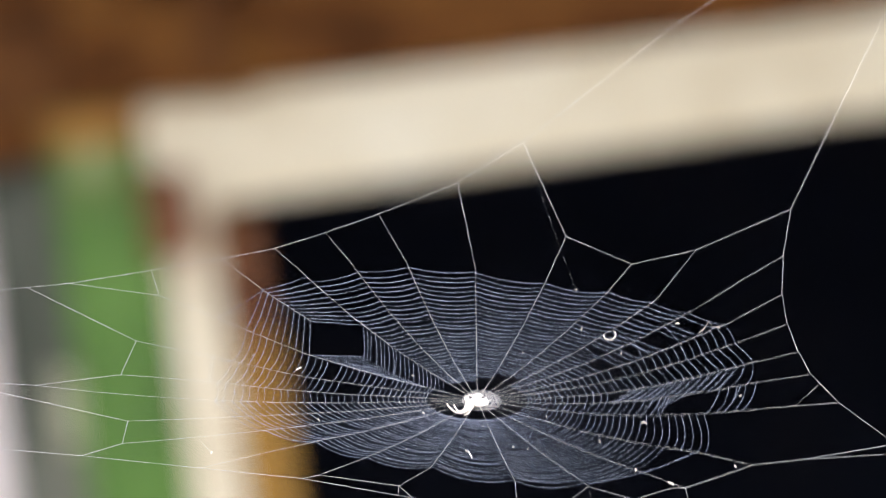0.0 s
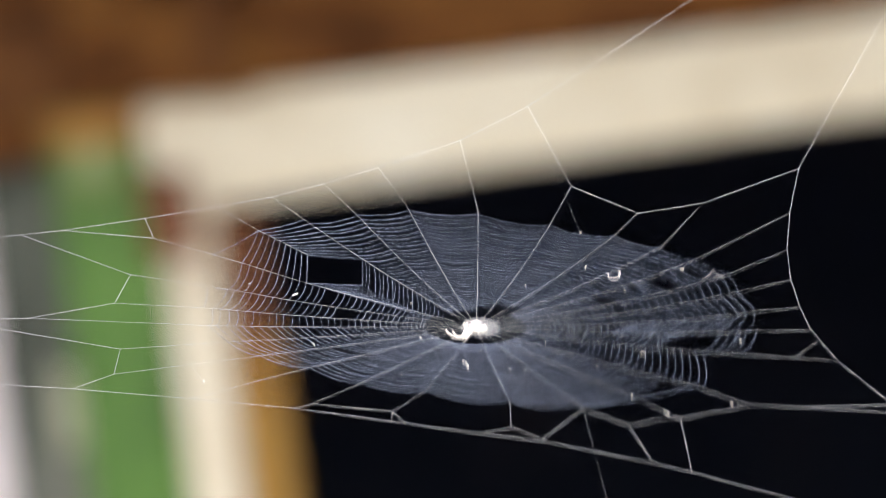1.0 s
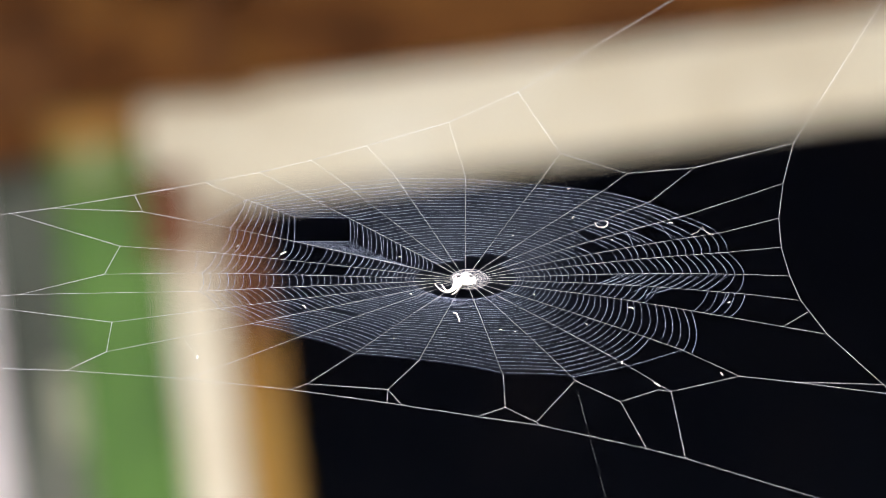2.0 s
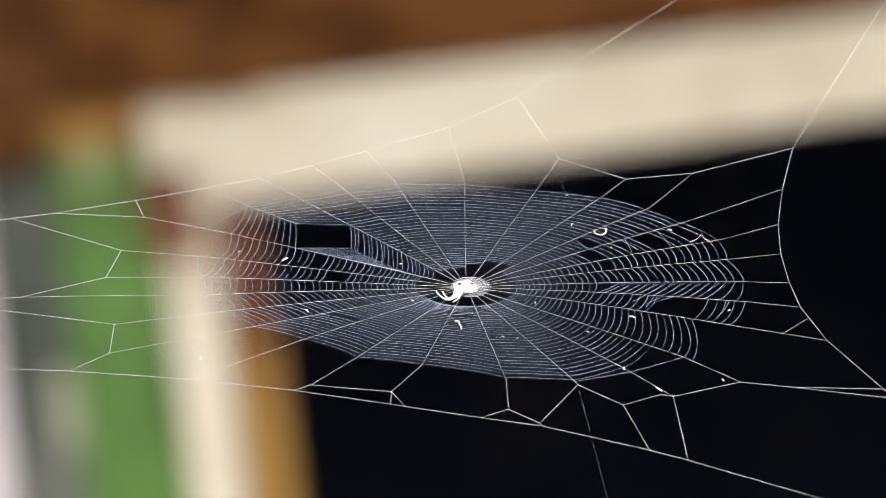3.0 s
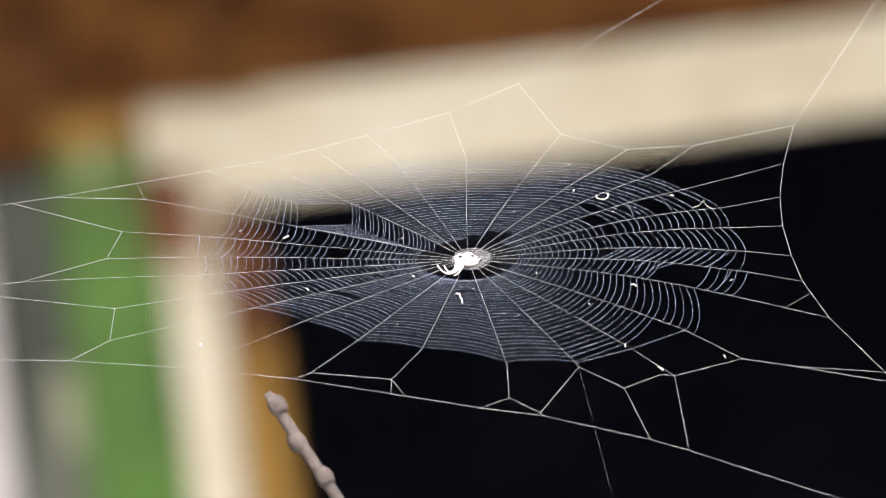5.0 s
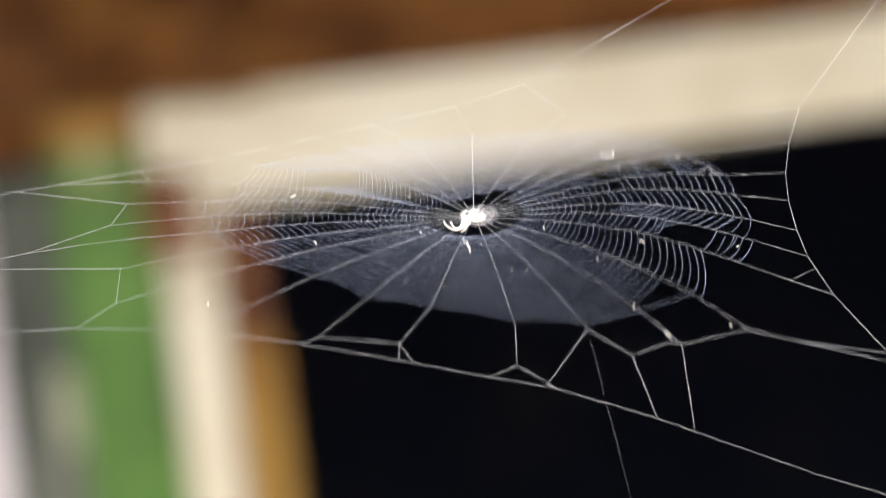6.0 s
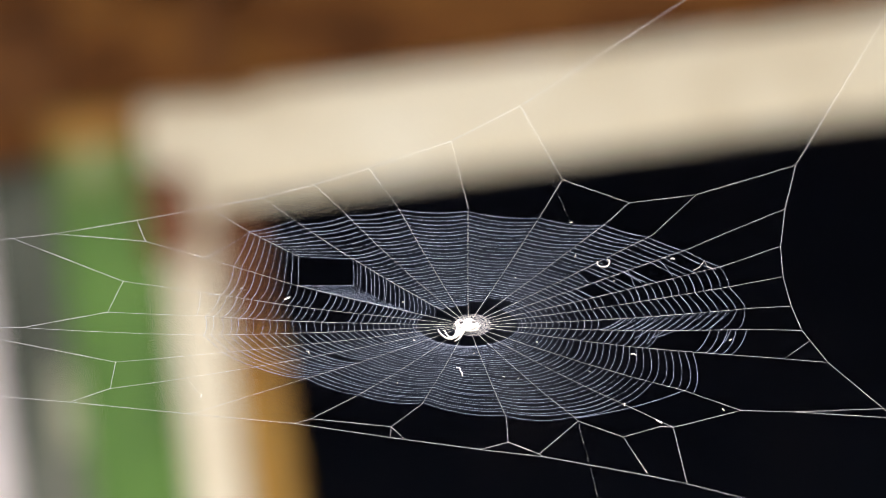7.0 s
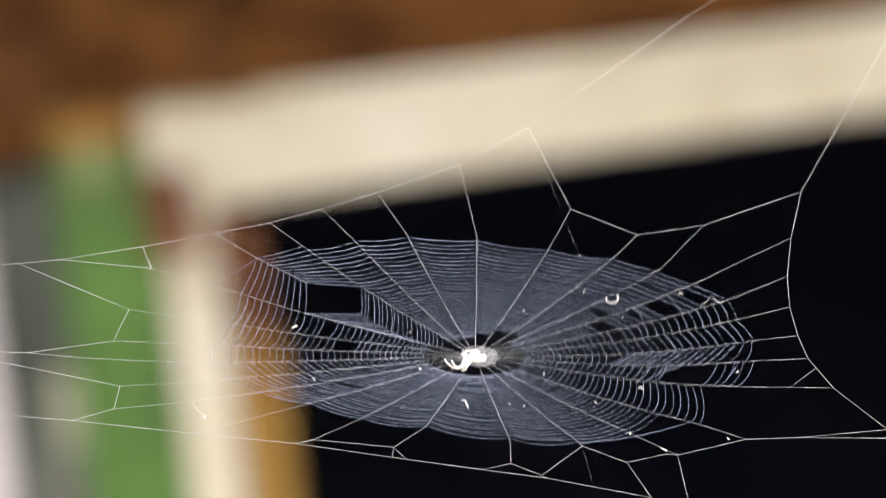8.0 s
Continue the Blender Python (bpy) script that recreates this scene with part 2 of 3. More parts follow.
BULGE_B = [
    0.07, 0.23, -0.17, -0.37, -0.67, -0.80, 0.23, 0.23, 0.31, 0.40, 0.35, 0.84, 0.61, 0.49, 0.76, 0.69, 0.48,
    0.20, -0.43, -0.57, -0.64, -0.83, -0.64, -0.79, 0.95, 1.00, -0.12, 0.48, -0.79, 0.29, 0.38, -0.59, -0.46, 0.04,
    -0.35, -0.32,
]
BULGE_C = [
    1.00, 0.92, 0.85, 0.77, 0.31, -0.07, 0.91, 0.87, 0.69, 0.61, 0.40, -0.24, -0.22, 0.38, -0.40, -0.43, -0.39,
    -0.55, -0.55, -0.07, 0.06, -0.42, -0.54, -0.27, -0.47, -0.62, 0.63, -0.81, 0.01, -0.11, 0.50, -0.38, -0.67, 0.85,
    0.09, -0.18,
]
BULGE_D = [
    0.36, 0.38, -0.31, -0.55, -0.69, -0.09, 0.39, 0.29, 0.63, 1.00, 0.57, -0.21, 0.28, 0.35, 0.11, 0.12, 0.17,
    0.43, 0.59, 0.91, 0.53, 0.60, 0.39, -0.02, -0.52, -0.42, -0.67, 0.05, -0.39, -0.28, -0.10, 0.10, 0.43, -0.34,
    -0.80, -0.30,
]
BULGE_E = [
    0.04, 0.04, 0.14, 0.17, 0.29, -0.13, -0.15, -0.02, -0.03, -0.10, -0.17, -0.52, 0, 1.00, 0.20, 0.48, 0.56,
    0.34, -0.08, -0.31, -0.33, -0.27, 0.06, 0.05, -0.56, -0.29, -0.03, 0.31, 0.17, -0.31, -0.24, 0.13, -0.01, -0.11,
    0.10, 0.05,
]
BULGE_F = [
    0.01, 0.03, -0.39, -0.83, -0.60, -0.51, 0.07, 0.13, -0.05, 0.14, -0.29, -0.54, -0.55, 0.07, -0.51, -0.33, -0.12,
    -0.11, -0.22, -0.32, -0.39, -0.08, 0.68, -0.54, -0.16, -0.34, 0.60, 0.63, -0.44, 0.93, -0.05, 0.60, 0.37, 1.00,
    -0.04, 0.58,
]
SHIFT_A = [
    0.86, 0.90, 0.85, 0.81, 0.70, 0.58, 0.95, 0.99, 0.86, 0.69, 0.21, 0.76, 0.28, -0.10, 0.63, 0.87, 0.94,
    0.92, 0.76, 0.65, 0.65, 0.51, 0.62, 0.42, 0.97, 0.89, 0.92, 1.00, 0.62, 0.85, 0.95, 0.53, 0.76, 0.99,
    0.73, 0.65,
]
SHIFT_B = [
    -0.27, -0.26, -0.16, -0.18, -0.24, -0.34, -0.16, 0.06, 0.37, 0.52, 0.83, 0.56, 0.71, 1.00, 0.48, 0.17, -0.12,
    -0.23, -0.25, -0.44, -0.55, -0.23, -0.16, -0.22, 0.40, 0.42, 0.03, 0.03, -0.30, 0.09, 0.37, -0.15, -0.17, 0.07,
    -0.06, -0.07,
]
SHIFT_C = [
    -0.36, -0.34, -0.17, -0.05, 0.30, 0.59, -0.27, -0.25, -0.21, -0.04, 0.58, -0.30, 0.50, 0.93, 0.03, -0.36, -0.65,
    -0.35, 0.40, 0.22, -0.17, 0.79, 0.69, 1.00, -0.57, -0.46, 0.15, -0.08, 0.53, 0.03, -0.33, 0.77, 0.53, -0.05,
    0.54, 0.57,
]
# how far it swings in each shape, ten a second (mm)
SWAY_A = [
    -50.5, -51.7, -55.2, -35.0, -27.2, -38.5, 0.9, 18.5, 21.0, 14.5, -11.2, -8.1, -2.4, -1.3, -3.9, 0, 3.8, 4.0, 5.7, 7.0,
    7.8, 8.3, 8.4, 8.1, 7.8, 7.1, 6.4, 5.7, 4.8, 4.0, 4.8, 7.6, 5.0, -11.8, -20.6, -24.6, -30.9, -33.8, -35.8, -29.9,
    -14.7, 6.7, 24.3, 30.9, 28.1, 26.5, 25.4, 22.8, 21.0, 19.2, 17.4, 16.1, 15.4, 15.3, 16.0, 17.8, 20.9, 25.2, 31.3, 41.1,
    36.4, 20.4, -0.2, 1.2, -9.9, -17.0, -17.7, -18.6, -20.9, -19.7, -13.9, -23.9, -24.6, -21.6, -18.3, -28.9, -46.7, -49.0, -50.0, -44.2,
    -30.4,
]
SWAY_B = [
    3.2, 4.4, -0.6, -4.0, -2.7, -7.7, -8.9, -7.1, -6.3, -3.1, -4.0, -3.2, -1.7, -1.0, -0.2, 0, -0.4, -0.1, 0, 0.1,
    0.2, 0.4, 0.5, 0.7, 0.9, 1.0, 1.0, 1.0, 0.9, 0.7, -1.3, 0, 1.6, 3.7, 3.6, 4.6, 2.5, 2.5, 2.3, 0.5,
    0.1, -1.4, -1.9, 0.3, 1.4, -0.8, 1.3, 1.3, 2.3, 2.9, 3.4, 3.6, 3.5, 3.2, 2.8, 2.2, 1.5, 0.6, -0.5, -1.5,
    0.5, -0.6, 1.0, 0.1, 2.2, 0.3, 0.6, 0.9, 1.8, 1.5, 2.0, 2.7, 0.8, 0.7, -0.4, 1.8, 2.4, 0.2, -0.1, -0.3,
    -1.1,
]
SWAY_C = [
    -3.5, -1.0, 0.2, -0.4, -4.0, -0.4, -0.9, -1.3, -1.9, -3.6, -0.9, -0.1, 0, -1.1, -0.1, 0, 0.1, 0, -0.1, -0.4,
    -0.6, -1.0, -1.4, -1.6, -1.8, -1.9, -1.9, -1.7, -1.3, -0.7, -1.0, -0.4, -0.3, 0.3, -0.1, 1.4, 0.8, 1.4, 4.1, 6.0,
    6.5, 3.8, -0.8, -2.0, -2.4, -3.8, -2.8, -3.0, -2.6, -1.9, -1.2, -0.6, 0, 0.3, 0.2, -0.1, -1.0, -2.5, -4.6, -7.1,
    -4.3, -1.1, -0.1, -1.8, -0.3, -0.7, -0.3, -0.5, -0.7, -0.2, -0.9, -1.1, -1.2, -1.8, -3.3, -2.9, -4.2, -4.8, -3.6, -3.7,
    -2.7,
]
SWAY_D = [
    -1.9, -0.9, -2.4, -2.9, 0.4, -1.8, -2.7, -1.5, -0.4, 2.6, 2.3, 1.6, 1.4, 1.5, 0.8, 0, -0.3, -0.1, -0.1, 0,
    0.1, 0.3, 0.6, 0.7, 0.9, 1.0, 1.1, 1.0, 0.8, 0.5, -0.4, -0.7, -0.4, 0.2, 0, -0.6, -0.8, -0.7, -1.5, -2.9,
    -3.3, -3.4, -2.0, -0.4, 0.5, 0.2, 0.6, 0.3, 0.3, 0.1, -0.3, -0.8, -1.4, -2.0, -2.5, -3.1, -3.6, -3.9, -4.1, -4.2,
    -4.6, -4.6, -2.2, -0.6, 1.5, 2.3, 1.9, 1.7, 1.7, 0.9, 0.8, 1.4, 0.3, 0.3, 0.1, 1.2, 2.2, 1.2, 0.4, -0.1,
    -1.4,
]
SWAY_E = [
    2.9, 3.4, 1.4, 1.1, 2.3, -0.1, 0.7, 1.9, 2.2, 3.2, 1.5, 1.2, 1.3, 1.0, 0.5, 0, 0, 0.1, 0.2, 0.2,
    0.3, 0.4, 0.5, 0.6, 0.6, 0.6, 0.6, 0.5, 0.4, 0.3, -0.5, -0.1, 0.4, 0.4, 0, 0, -0.9, -0.9, -1.1, -1.6,
    -1.1, -1.1, -0.7, 0.1, 0.2, -1.0, -0.3, -0.3, 0, 0.1, 0.2, 0.3, 0.2, 0.1, 0, -0.1, -0.3, -0.3, -0.4, -0.3,
    0.2, -0.6, -0.3, 0, 0.7, 0.2, -0.3, -0.7, -0.9, -1.5, -1.6, -1.8, -2.7, -2.7, -3.0, -2.6, -2.7, -3.3, -3.2, -2.7,
    -2.3,
]
SWAY_F = [
    0.2, -0.2, -0.5, 0.4, 0.4, -0.2, 1.4, 1.9, 1.5, 0.6, -1.1, -0.8, -0.4, -0.3, -0.3, 0, 0.2, 0.1, 0.1, 0.2,
    0.1, 0.1, 0, 0, -0.1, -0.2, -0.3, -0.4, -0.5, -0.5, -0.5, -0.1, 0.1, -0.6, -0.7, -0.6, -1.1, -1.5, -1.7, -1.6,
    -1.0, -0.2, 0.4, 0.3, -0.2, -0.5, -0.7, -0.9, -1.1, -1.3, -1.4, -1.6, -1.7, -1.7, -1.7, -1.7, -1.6, -1.4, -1.2, -0.7,
    -1.1, -1.3, -2.0, -1.5, -1.7, -1.5, -1.4, -1.4, -1.4, -1.2, -0.8, -1.1, -0.8, -0.4, 0, -0.4, -1.1, -0.8, -0.5, 0,
    1.1,
]
DRIFT_A = [
    3.7, 1.7, 2.8, 2.3, 7.1, 8.2, 5.7, 4.3, 4.0, 3.0, 2.6, 1.6, 2.0, 1.0, 0.5, 0, -0.4, -1.2, -1.6, -1.9,
    -2.0, -2.2, -2.1, -2.0, -1.9, -1.7, -1.6, -1.5, -1.5, -1.5, -1.5, -2.3, -2.6, -2.4, -2.4, -2.9, -1.8, -1.0, -0.4, 0.2,
    0.8, -0.1, -0.1, 0.7, 0.9, 0.8, 0.6, 0.2, -0.2, -0.5, -1.0, -1.3, -1.6, -1.9, -2.0, -2.0, -1.8, -1.5, -0.9, -0.2,
    1.8, -0.3, -0.7, -1.2, -1.6, -1.7, -1.6, -1.5, -1.2, -0.9, -0.8, -0.3, -0.2, 1.3, 2.1, 2.3, 2.5, 2.9, 2.4, 2.4,
    2.0,
]
DRIFT_B = [
    -4.3, -3.8, -3.0, -2.3, -1.0, -0.1, -0.2, -0.1, 0.1, 0.3, 0.4, 0.3, 0.3, 0.2, 0.1, 0, -0.2, -0.4, -0.5, -0.7,
    -0.8, -0.9, -1.0, -1.2, -1.3, -1.4, -1.5, -1.6, -1.7, -1.8, -1.9, -2.3, -2.5, -2.8, -3.0, -3.3, -3.3, -3.2, -3.3, -3.3,
    -3.3, -3.0, -2.7, -2.3, -1.9, -1.6, -1.6, -1.6, -1.7, -1.7, -1.8, -1.8, -1.8, -1.9, -1.9, -1.9, -1.8, -1.8, -1.8, -1.7,
    -1.5, -2.0, -2.3, -2.6, -2.9, -3.2, -2.7, -2.1, -1.5, -0.9, -0.4, -0.2, 0, 0.2, 0.5, 0.6, 0.9, 1.2, 1.3, 1.6,
    1.7,
]
DRIFT_C = [
    0.4, -1.0, -1.2, -2.0, -0.7, -0.8, -1.3, -1.4, -1.0, -0.8, -0.5, -0.6, -0.1, -0.2, -0.1, 0, -0.1, -0.3, -0.4, -0.5,
    -0.5, -0.5, -0.4, -0.3, -0.1, 0, 0.1, 0.2, 0.3, 0.4, 0.4, -0.1, -0.3, -0.3, -0.4, -0.7, -0.7, -0.7, -0.8, -0.9,
    -1.0, -1.0, -0.7, -0.1, 0.4, 0.7, 0.7, 0.6, 0.5, 0.4, 0.3, 0.3, 0.2, 0.2, 0.2, 0.3, 0.4, 0.6, 0.9, 1.3,
    2.2, 1.2, 0.8, 0.4, 0.1, -0.2, -0.1, -0.1, 0.1, 0.2, 0.3, 0.2, 0, 0.3, 0.5, 0.3, 0.4, 0.6, 0.5, 0.5,
    0.4,
]
# quick flutter of the middle at some moments: mm in a thirtieth of a second, more per 100 mm along u and v, and more at the near and far edges
FLUTTER = {
    0.0: (-1.0, -0.5, 0.6, 0), 0.5: (4.0, 1.8, 0, 0), 1.0: (-2.6, -2.0, 2.2, 0), 1.5: (0.05, 0, 0, 0), 3.0: (0.05, 0, 0, 0), 3.5: (-0.8, 0, 1.5, 0),
    4.0: (3.6, 0, 0, 0), 4.5: (0.02, 0, 0, 0), 6.0: (-1.9, -0.3, 0, -3.0), 6.5: (-0.8, 0, 1.3, 0), 7.0: (-0.35, 0, 0, 0), 7.5: (-3.1, 0, 0, 0), 8.0: (2.4, 0, 0.4, 0),
}
# how far the slack of the sticky threads hangs down from where the air holds it
SLACK = [
    (0.0, 1.0), (0.3, 0.7), (0.5, 0.4), (1.0, 0.8), (1.3, 0.1), (1.5, 0.0), (3.0, 0.0), (3.5, 0.35), (4.0, 0.4), (4.5, -0.15),
    (6.0, 0.0), (6.5, 0.65), (7.0, 0.6), (7.5, 0.6), (8.0, 0.55),
]
SHARES = np.array([BULGE_A, BULGE_B, BULGE_C, BULGE_D, BULGE_E, BULGE_F])
SWAYS = np.array([SWAY_A, SWAY_B, SWAY_C, SWAY_D, SWAY_E, SWAY_F])
SHIFTS = np.array([SHIFT_A, SHIFT_B, SHIFT_C])
DRIFTS = np.array([DRIFT_A, DRIFT_B, DRIFT_C])
# the moments at which the web is posed: thirtieths of a second, the nearest tenth, and the flutter's side
POSED = sorted({(3 * i, i, 0) for i in range(81)} | {(round(30 * t) + side, round(10 * t), side) for t in FLUTTER for side in (-1, 1) if 0 <= 30 * t + side <= 240})
MOMENTS = [m[0] / 30 for m in POSED]
STEPS = len(POSED)


def thin_plate(a, b):
    r2 = ((a[:, None, :] - b[None, :, :]) ** 2).sum(2) / 1e4
    return 0.5 * r2 * np.log(r2 + 1e-9)


def poly(a):
    return np.hstack([np.ones((len(a), 1)), a / 100])


knots = np.array(KNOTS, float)
system = np.block([[thin_plate(knots, knots) + 0.002 * np.eye(len(knots)), poly(knots)], [poly(knots).T, np.zeros((3, 3))]])
weights = np.linalg.solve(system, np.vstack([np.hstack([SHARES.T, SHIFTS.T]), np.zeros((3, 9))]))


def swung(points):
    """Where points of the resting web (mm, n x 2 or n x 3) are at each moment: steps x n x 3, in metres."""
    p = np.asarray(points, float)
    uv = p[:, :2]
    near = np.clip(uv, (-190, -130), (190, 200))
    field = np.hstack([thin_plate(near, knots), poly(near)]) @ weights
    out = np.zeros((STEPS, len(p), 3))
    for k, (_, i, side) in enumerate(POSED):
        quick = side * (np.array(FLUTTER[i / 10]) if side else np.zeros(4))
        out[k, :, 0] = uv[:, 0] + field[:, 6:] @ DRIFTS[:, i]
        out[k, :, 1] = uv[:, 1]
        out[k, :, 2] = field[:, :6] @ SWAYS[:, i] + (quick[0] + near @ quick[1:3] / 100 + quick[3] * np.minimum(1, (near[:, 1] / 50) ** 2)) * field[:, 0] ** 2
        if p.shape[1] > 2:
            out[k, :, 2] += p[:, 2]
    return out / 1000


def rigid_rows(rest, moved, base=None):
    """Rows for walk(): the rigid poses that carry the rest points (n x 3, metres) nearest to moved (steps x n x 3)."""
    c0 = rest.mean(0)
    rows = []
    for i in range(STEPS):
        c1 = moved[i].mean(0)
        u, _, vt = np.linalg.svd((rest - c0).T @ (moved[i] - c1))
        d = np.sign(np.linalg.det(vt.T @ u.T))
        r = vt.T @ np.diag([1, 1, d]) @ u.T
        m = Matrix.Translation(Vector(c1)) @ Matrix(r.tolist()).to_4x4() @ Matrix.Translation(-Vector(c0))
        rows.append((MOMENTS[i], m if base is None else base @ m))
    return rows


moving = []
spider_web = tagged(new("spider_web"), "pale horizontal orb web of fine silk, torn in places", "spider web")
spider_web.matrix_world = WEB
HUB = np.array((0.0, -0.9))
ends = [np.array(p) for p in ENDS]
rims = [np.array(p) for p in RIMS]
place = {k: np.array(v) for k, v in NODES.items()}
for i, p in enumerate(ends):
    place["r%d" % i] = p


def up(p, w=0.0):
    return np.array((p[0], p[1], w))


def keyed(ob, pts):
    """Carry a piece of web with the resting points pts (mm)."""
    pts = np.asarray(pts, float)
    if pts.shape[1] == 2:
        pts = np.hstack([pts, np.zeros((len(pts), 1))])
    moving.append((ob, rigid_rows(pts / 1000, swung(pts))))


def strip(a, b, wide=6.0):
    """Four resting points along the thread a-b, to hold its turn."""
    d = (b - a) / max(np.linalg.norm(b - a), 1e-6)
    n = np.array((-d[1], d[0])) * wide
    return np.array([a - n, a + n, b - n, b + n])


def thread(name, a, b, r, mat):
    a, b = np.asarray(a, float), np.asarray(b, float)
    ext = (b - a) * 0.008
    bm = bmesh.new()
    pts = [up(a - ext) / 1000, up((a + b) / 2) / 1000, up(b + ext) / 1000]
    tube(bm, pts, r / 1000, 6)
    ob = part(name, bm, mat, spider_web, smooth=True)
    keyed(ob, strip(a, b))
    return ob


# radial threads: straight from the hub to the rim of the spiral, then on to the frame
for i, (rim, end) in enumerate(zip(rims, ends)):
    inner = HUB + (rim - HUB) * (0.77 if i == 0 else 2.0 / np.linalg.norm(rim - HUB))
    for p, q in ((inner, rim), (rim, end)):
        count = max(1, round(np.linalg.norm(q - p) / 22))
        for k in range(count):
            thread("radial_thread", p + (q - p) * k / count, p + (q - p) * (k + 1) / count, 0.043, SILK)

# frame threads
CHAINS = [
    "ul0 ul1 ul2 ul3 r0 r1 r2 r3 r4 um ur", "lo0 lo1 lo2 lo3 lo4 lo5 lo6 lo7 lo8 lo9", "rt0 rt1 r8 r9 r10 r11 r12 r13 rr1 rr2",
    "um r5 r6 r7 rt1", "ul2 r26", "ul3 r26", "ul1 r25 r24 r23 x0", "w0 r22 r21 lo1", "lo3 r19 r18 lo4", "r18 sm", "lo5 ku kv lo6",
    "r17 ku", "kv r16 ka lo7", "ka kb r15 lo8", "r15 r14 fork rr1", "fork fr2", "r20 lo2",
]
for chain in CHAINS:
    ks = chain.split()
    for a, b in zip(ks, ks[1:]):
        thread("frame_thread", place[a], place[b], 0.054, SILK)


thread("frame_thread", place["br1"], place["br2"], 0.04, SILK)
for k in range(3):
    thread("frame_thread", place["um"] + (np.array((39.4, 58.7)) - place["um"]) * k / 3, place["um"] + (np.array((39.4, 58.7)) - place["um"]) * (k + 1) / 3, 0.009, SILK)


def anchor_thread(a, before, wall_x=None, end=None, r=0.054):
    """A thread that runs on from a, out to where it is stuck to a side wall or the ground."""
    p = place[a]
    if end is None:
        d = p - place[before]
        q = WEB @ Vector((p[0] / 1000, p[1] / 1000, 0))
        v = WEB.to_3x3() @ Vector((d[0], d[1], 0)).normalized()
        end = q + v * ((wall_x - q.x) / v.x)
    far = WEB.inverted() @ Vector(end)
    s = Vector((p[0] / 1000, p[1] / 1000, 0))
    d0 = (far - s)
    bm = bmesh.new()
    tube(bm, [Vector((0, 0, 0)), d0 * 0.5, d0 * 1.004], r * MM, 6)
    ob = part("anchor_thread", bm, SILK, spider_web, smooth=True)
    rows = []
    for i, m in enumerate(swung([p])):
        tip = Vector(m[0])
        turn = d0.rotation_difference(far - tip)
        rows.append((MOMENTS[i], Matrix.Translation(tip) @ turn.to_matrix().to_4x4()))
    moving.append((ob, rows))


for a, before, side in (("ul0", "ul1", -1), ("x0", "r23", -1), ("w0", "r22", -1), ("lo0", "lo1", -1), ("ur", "um", 1), ("rt0", "rt1", 1), ("rr2", "rr1", 1), ("fr2", "fork", 1), ("lo9", "lo8", 1)):
    anchor_thread(a, before, 0.903 * side)
anchor_thread("r16", "", None, (0.30, 3.7, 0.0), 0.011)

# sticky spiral: short sagging threads from radial to radial; some gaps are torn open
TURNS = 32
TORN = {25: [(0.55, 0.58)], 24: [(0.40, 0.47)], 12: [(0.67, 0.82)], 11: [(0.41, 0.48)], 8: [(0.44, 0.48), (0.62, 0.66), (0.72, 0.80), (0.88, 0.94)], 7: [(0.52, 0.56)],
        9: [(0.45, 0.49)], 4: [(0.0, 0.06)], 5: [(0.0, 0.10)], 6: [(0.0, 0.12)], 17: [(0.27, 0.29)], 20: [(0.61, 0.63)]}
# sectors in which the spiral stops short of the rim, on either radial
CUT = {13: (0.85, 1.06), 14: (0.87, 0.97), 15: (0.97, 1.0)}
rng = random.Random(7)


slack = np.interp(MOMENTS, [m for m, _ in SLACK], [d for _, d in SLACK])


def spiral_thread(a, b, sag, r):
    """A slack sticky thread from a to b; its bow turns about the chord as the air moves it."""
    chord = Vector((b[0] - a[0], b[1] - a[1], 0)).normalized()

    def bow(hang):
        d = Vector((0.05, 0.04 * (1 - hang), -0.029 - 0.045 * hang))
        return d - chord * d.dot(chord)

    rest = bow(0)
    sag *= rest.length / 0.05
    rest.normalize()
    bm = bmesh.new()
    tube(bm, [Vector(up(a + (b - a) * s) / 1000) + rest * (sag * 0.004 * s * (1 - s)) for s in (0, 0.17, 0.33, 0.5, 0.67, 0.83, 1)], r / 1000, 4, False)
    ob = part("spiral_thread", bm, SILK_FINE, spider_web, smooth=True)
    pts = strip(a, b)
    pts = np.hstack([pts, np.zeros((4, 1))])
    middle = Matrix.Translation(Vector(up((a + b) / 2) / 1000))
    rows = []
    for (t, m), hang in zip(rigid_rows(pts / 1000, swung(pts)), slack):
        d = bow(hang)
        angle = math.atan2(rest.cross(d).dot(chord), rest.dot(d))
        rows.append((t, m @ middle @ Matrix.Rotation(angle, 4, chord) @ middle.inverted()))
    moving.append((ob, rows))


def along(i, s):
    """A point on radial i: s is 0 where the sticky spiral begins and 1 at its rim."""
    rim = rims[i % len(rims)]
    low = max(0.0, -(rim - HUB)[1] / np.linalg.norm(rim - HUB))
    s = math.copysign(abs(s) ** (1.12 + 0.32 * low), s)
    return HUB + (rim - HUB) * (s + (1 - s) / math.hypot((rim - HUB)[0] / 19.0, (rim - HUB)[1] / 12.5))


def between(p, q, share):
    return p + (q - p) * share


def on(i, f):
    return HUB + (rims[i] - HUB) * f


